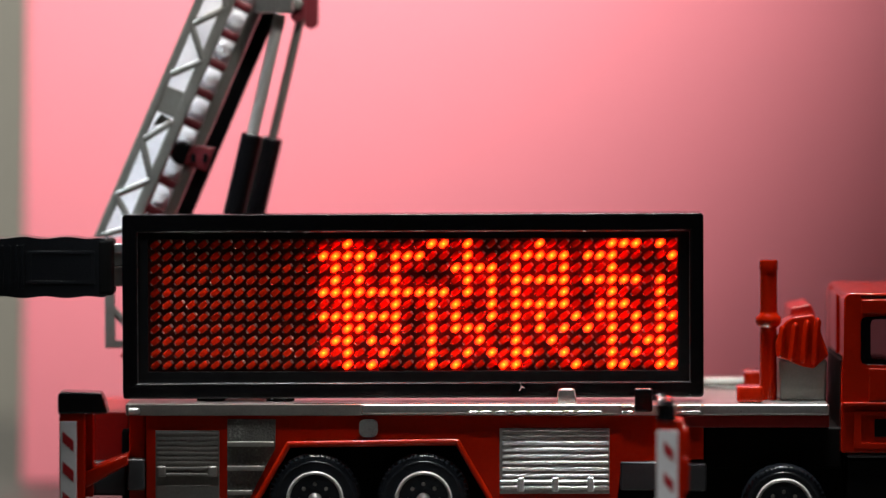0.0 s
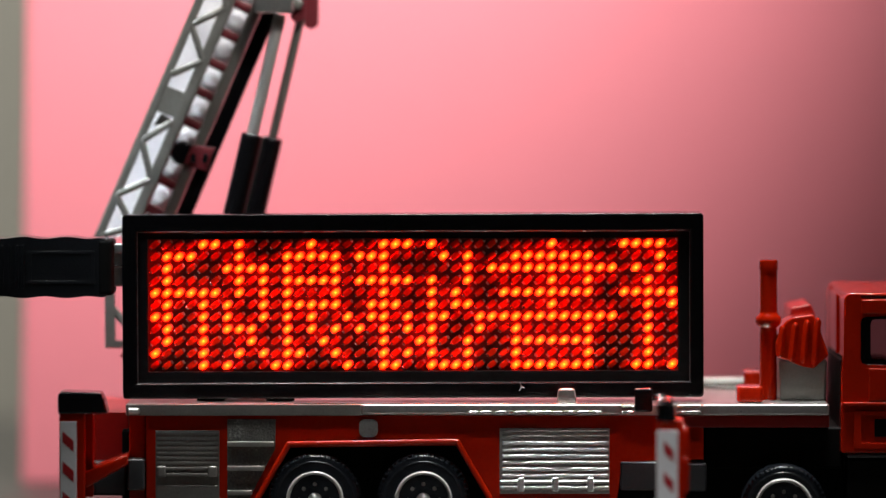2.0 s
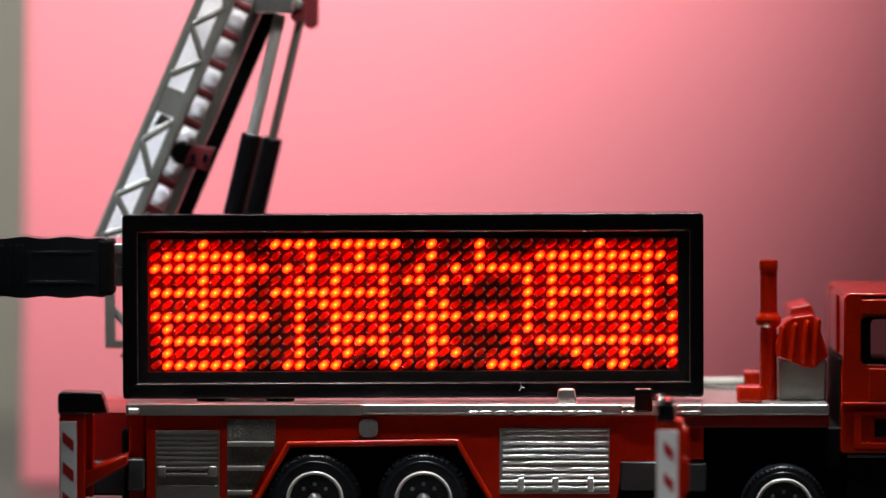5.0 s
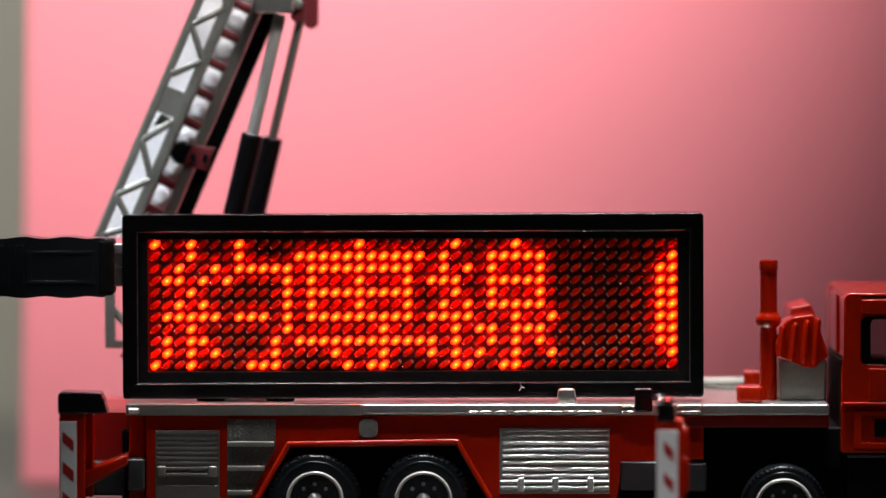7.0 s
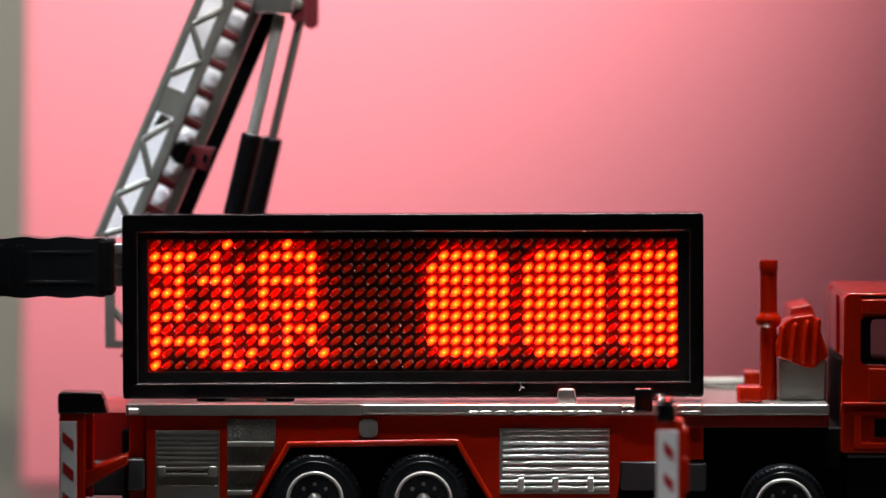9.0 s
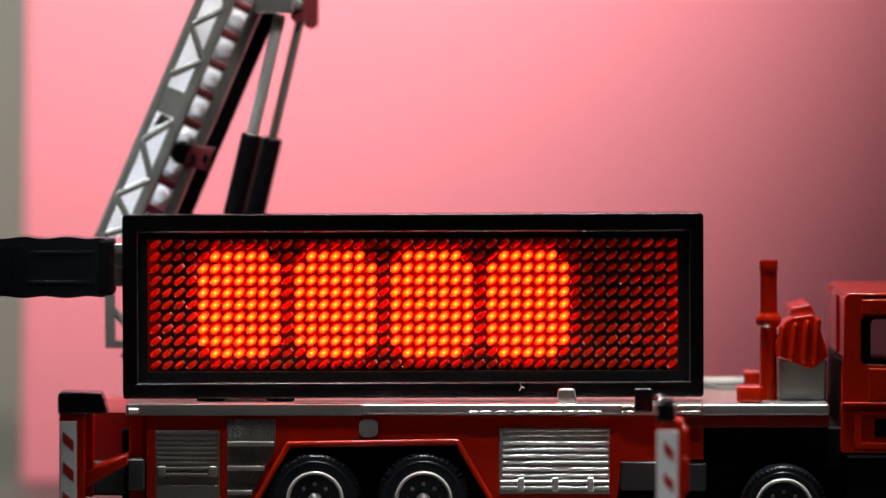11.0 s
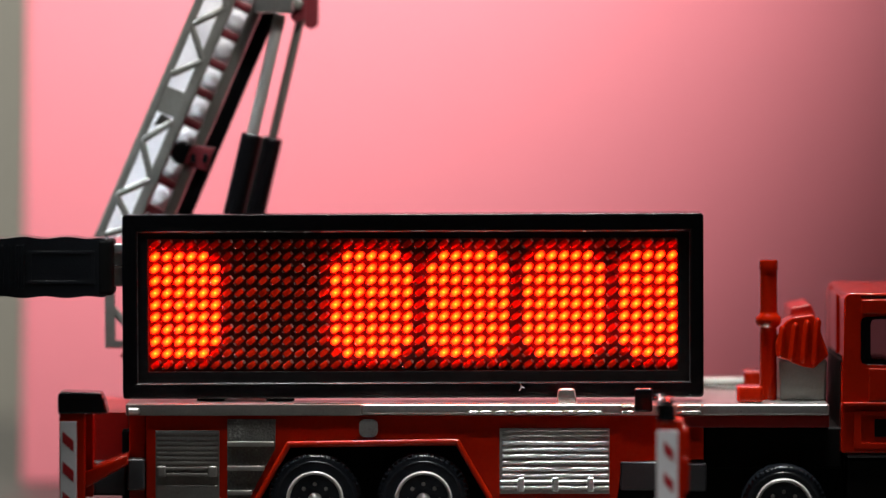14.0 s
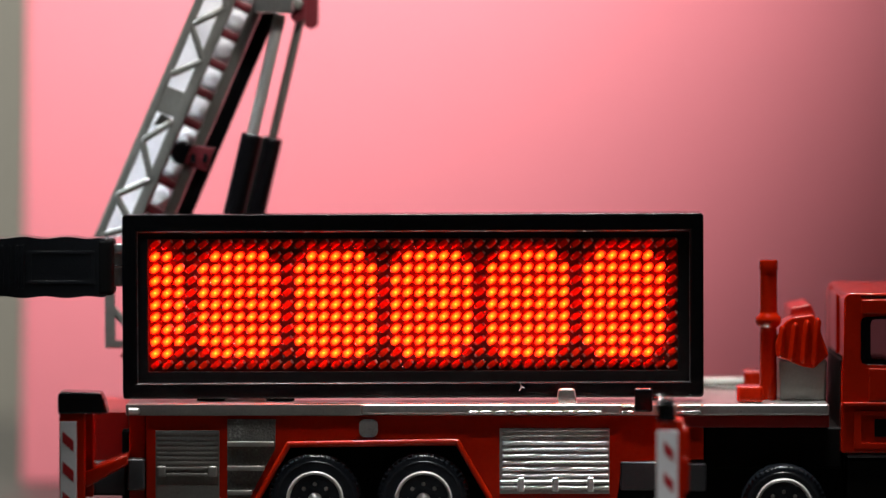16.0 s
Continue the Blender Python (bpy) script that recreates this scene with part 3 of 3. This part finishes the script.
def chip(bm, x, z, long, wide, y0, y1, taper, index=0):
    """A small cut-cornered block, its long side slanting up to the right."""
    shape = [(-0.5, -0.28), (-0.32, -0.5), (0.32, -0.5), (0.5, -0.28), (0.5, 0.28), (0.32, 0.5), (-0.32, 0.5), (-0.5, 0.28)]
    rings = []
    for y, s in ((y0, 1.0), ((y0 + y1 * 2) / 3, 1.0), (y1, taper)):
        loop = []
        for a, b in shape:
            a, b = a * long * s, b * wide * s
            loop.append(bm.verts.new((x + a * math.cos(TILT) - b * math.sin(TILT), y, z + a * math.sin(TILT) + b * math.cos(TILT))))
        rings.append(loop)
    fs = [bm.faces.new(rings[-1])]
    for p, q in zip(rings, rings[1:]):
        for k in range(8):
            fs.append(bm.faces.new((p[k], p[(k + 1) % 8], q[(k + 1) % 8], q[k])))
    for f in fs:
        f.material_index = index


# unlit chips on the board
bm = B()
chip(bm, 0, 0, 1.60, 0.93, 2.28, 1.85, 0.86)
for e in (-1, 1):
    chip(bm, e * 0.86 * math.cos(TILT), e * 0.86 * math.sin(TILT), 0.34, 0.62, 2.29, 1.78, 0.7, 1)
chip_mesh = solid("led_chip", bm, [CHIP, SOLDER])
rest = B()
for i in range(COLS):
    for j in range(ROWS):
        if i % 44 < 27:
            ob = new("led_chip", chip_mesh)
            ob.parent = badge
            ob.location = ((U0 + i * UP - BASE[badge.name].x) * MM, 0, (V0 - j * VP - BASE[badge.name].z) * MM)
        else:
            chip(rest, U0 + i * UP, V0 - j * VP, 1.60, 0.93, 2.28, 1.85, 0.86)
            for e in (-1, 1):
                chip(rest, U0 + i * UP + e * 0.86 * math.cos(TILT), V0 - j * VP + e * 0.86 * math.sin(TILT), 0.34, 0.62, 2.29, 1.78, 0.7, 1)
ob = part("led_chip_rest", rest, [CHIP, SOLDER], badge)
tagged(ob, kind="stuff")

# the message, dot by dot: a line of strokes, a gap, then plain lit blocks
MESSAGE = [
    "..#......##.#.....#.....###.#.........#.....####.######..#...#.........#.......#....#...",
    "#####.###...#...#####.###....#.#...#######.....#...#.....#...#....###########.#...#####.",
    ".#.#..#....####.#...#...#......#.###########.#.#.#####..#..#.#####.#########..#.#.#...#.",
    ".#.#..#.....#.#.#####.#####.#..#......#..#....#..#...#.##.#.#....#.#...#...#.###..#####.",
    "###########.#.#.#...#...#...#.#...########..##########...#.......#.#########...#..#...#.",
    "..#...#..#.#..#.#####..###..#.##......#.......#.##...#..#.#......#.#...#...#..#.#.#####.",
    "#######..#.#..#.#.#..#.##.#.##..############..#..#####.#####.###.#.#########.####...#..#",
    "..##..#..#.###..#.#.#.#.#.#.#...#..#.....#....#..#...#...#.......#.......#.....#.##.###.",
    ".##.#.#..#...#..#..#....#..##..#...#######....#..#####.#.##.....#.############.#..#.#.#.",
    "#.#..#...#..#.#.##..#...#.#.#..#...#.....#....#...#..#.#.#.#....#....#...#...#.#.#..#..#",
    "..#.#....#.#...##....#..##..####...#######...##.##....#..#....###.....#.##.....##..##...",
]
BARS = [96 + 8 * k for k in range(4)] + [136 + 8 * k for k in range(6)]


def lit_rows(s):
    if s < len(MESSAGE[0]):
        return [j for j in range(ROWS) if MESSAGE[j][s] == "#"]
    for b in BARS:
        if b <= s < b + 7:
            return list(range(2, 9)) if s in (b, b + 6) else list(range(1, 10))
    return []


columns = []
for s in range(BARS[-1] + 7):
    rows = lit_rows(s)
    if rows:
        bm = B()
        for j in rows:
            chip(bm, 0, V0 - j * VP - BASE[badge.name].z, 1.48, 1.02, 1.84, 1.46, 0.86, 0)
            chip(bm, 0, V0 - j * VP - BASE[badge.name].z, 1.06, 0.78, 1.47, 1.40, 0.9, 1)
            chip(bm, 0, V0 - j * VP - BASE[badge.name].z, 0.36, 0.36, 1.41, 1.33, 0.8, 2)
        mesh = solid("lit_column", bm, [LIT, GLOW, CORE])
        ob = new("lit_column", mesh)
        ob.parent = badge
        tagged(ob, kind="stuff")
        columns.append((s, ob))

# ---- the plug in the display's left end ----
plug = thing("usb_plug", -61.93, 3.3, 44.48, "black moulded cable plug pushed into the end of the display", "cable plug")
bm = B()
top, bottom = [], []
n = 34
for k in range(n + 1):
    u = -82.76 + (-53.6 - -82.76) * k / n
    swell = 0.16 * math.sin(k * 0.78) - (0.5 if k == n else 0)
    top.append((u, 49.37 + swell))
    bottom.append((u, 39.85 - swell))
housing = part("housing", prism(bm, top + bottom[::-1], -0.6, 7.2, 0.8, 3), MOULD, plug, "black rubber grip with wavy edges", angle=50)
part("grip_panel", ring(B(), (-66.64, -55.77, 41.94, 47.28), (-65.91, -56.5, 42.48, 46.74), -0.70, -0.5, 0.1), MOULD, housing)
for u in (-70.6, -69.4, -68.2, -67.3):
    part("grip_rib", box(B(), u - 0.22, u + 0.22, -0.78, -0.5, 41.2, 48.2, 0.1), MOULD, housing)
part("collar", box(B(), -55.4, -52.7, -0.72, 7.3, 40.1, 49.15, 0.7, 3), CHASSIS, plug)
tip = part("metal_tip", box(B(), -53.06, -51.39, 1.4, 5.2, 41.49, 48.28, 0.3), ALU, plug, "steel plug shell")
# bright bands of lamplight on the shell, drawn as paler plates
part("shell_glint", box(B(), -53.0, -51.41, 1.1, 1.45, 46.8, 48.3, 0.2), SLAT, tip)
part("shell_glint", box(B(), -52.97, -51.41, 1.1, 1.45, 44.57, 44.93, 0.12), CHROME, tip)

# a fibre of dust on the case
fibre = thing("dust_fibre", 12.49, -0.02, 24.98, "tiny pale fibre clinging to the display rim", "dust")
bm = B()
for (a, b), (c, d) in (((12.22, 24.8), (12.68, 25.44)), ((12.68, 25.44), (12.4, 25.89)), ((12.68, 25.44), (13.04, 25.25))):
    rod(bm, (a, -0.06, b), (c, -0.06, d), 0.07, 6, 0.02)
part("fibre", bm, DUST, fibre)


# ---- movement: the lit columns step leftwards through the window ----
RATE, LEAD, START = 9.63, 0.56, 14
PARK_IN, PARK_OUT = 44.62, -1.55


def motions():
    base = BASE[badge.name]
    last = int(16.0 * RATE + LEAD)
    times = [max(0.0, (n - LEAD) / RATE) for n in range(last + 1)] + [16.0 + 1 / FPS]
    for s, ob in columns:
        rows, before = [], None
        for n in range(last + 1):
            i = s + START - n
            spot = PARK_IN if i > 43 else PARK_OUT if i < 0 else i
            m = pose((U0 + spot * UP - base.x) * MM, 0, 0)
            if spot != before:
                if rows:
                    rows.append((times[n] - 1 / FPS, before_pose))
                rows.append((times[n], m))
            before, before_pose = spot, m
        rows.append((16.0, before_pose))
        if len(rows) > 1 and frame(rows[-1][0]) <= frame(rows[-2][0]):
            rows.pop(-2)
        walk(ob, rows)


motions()
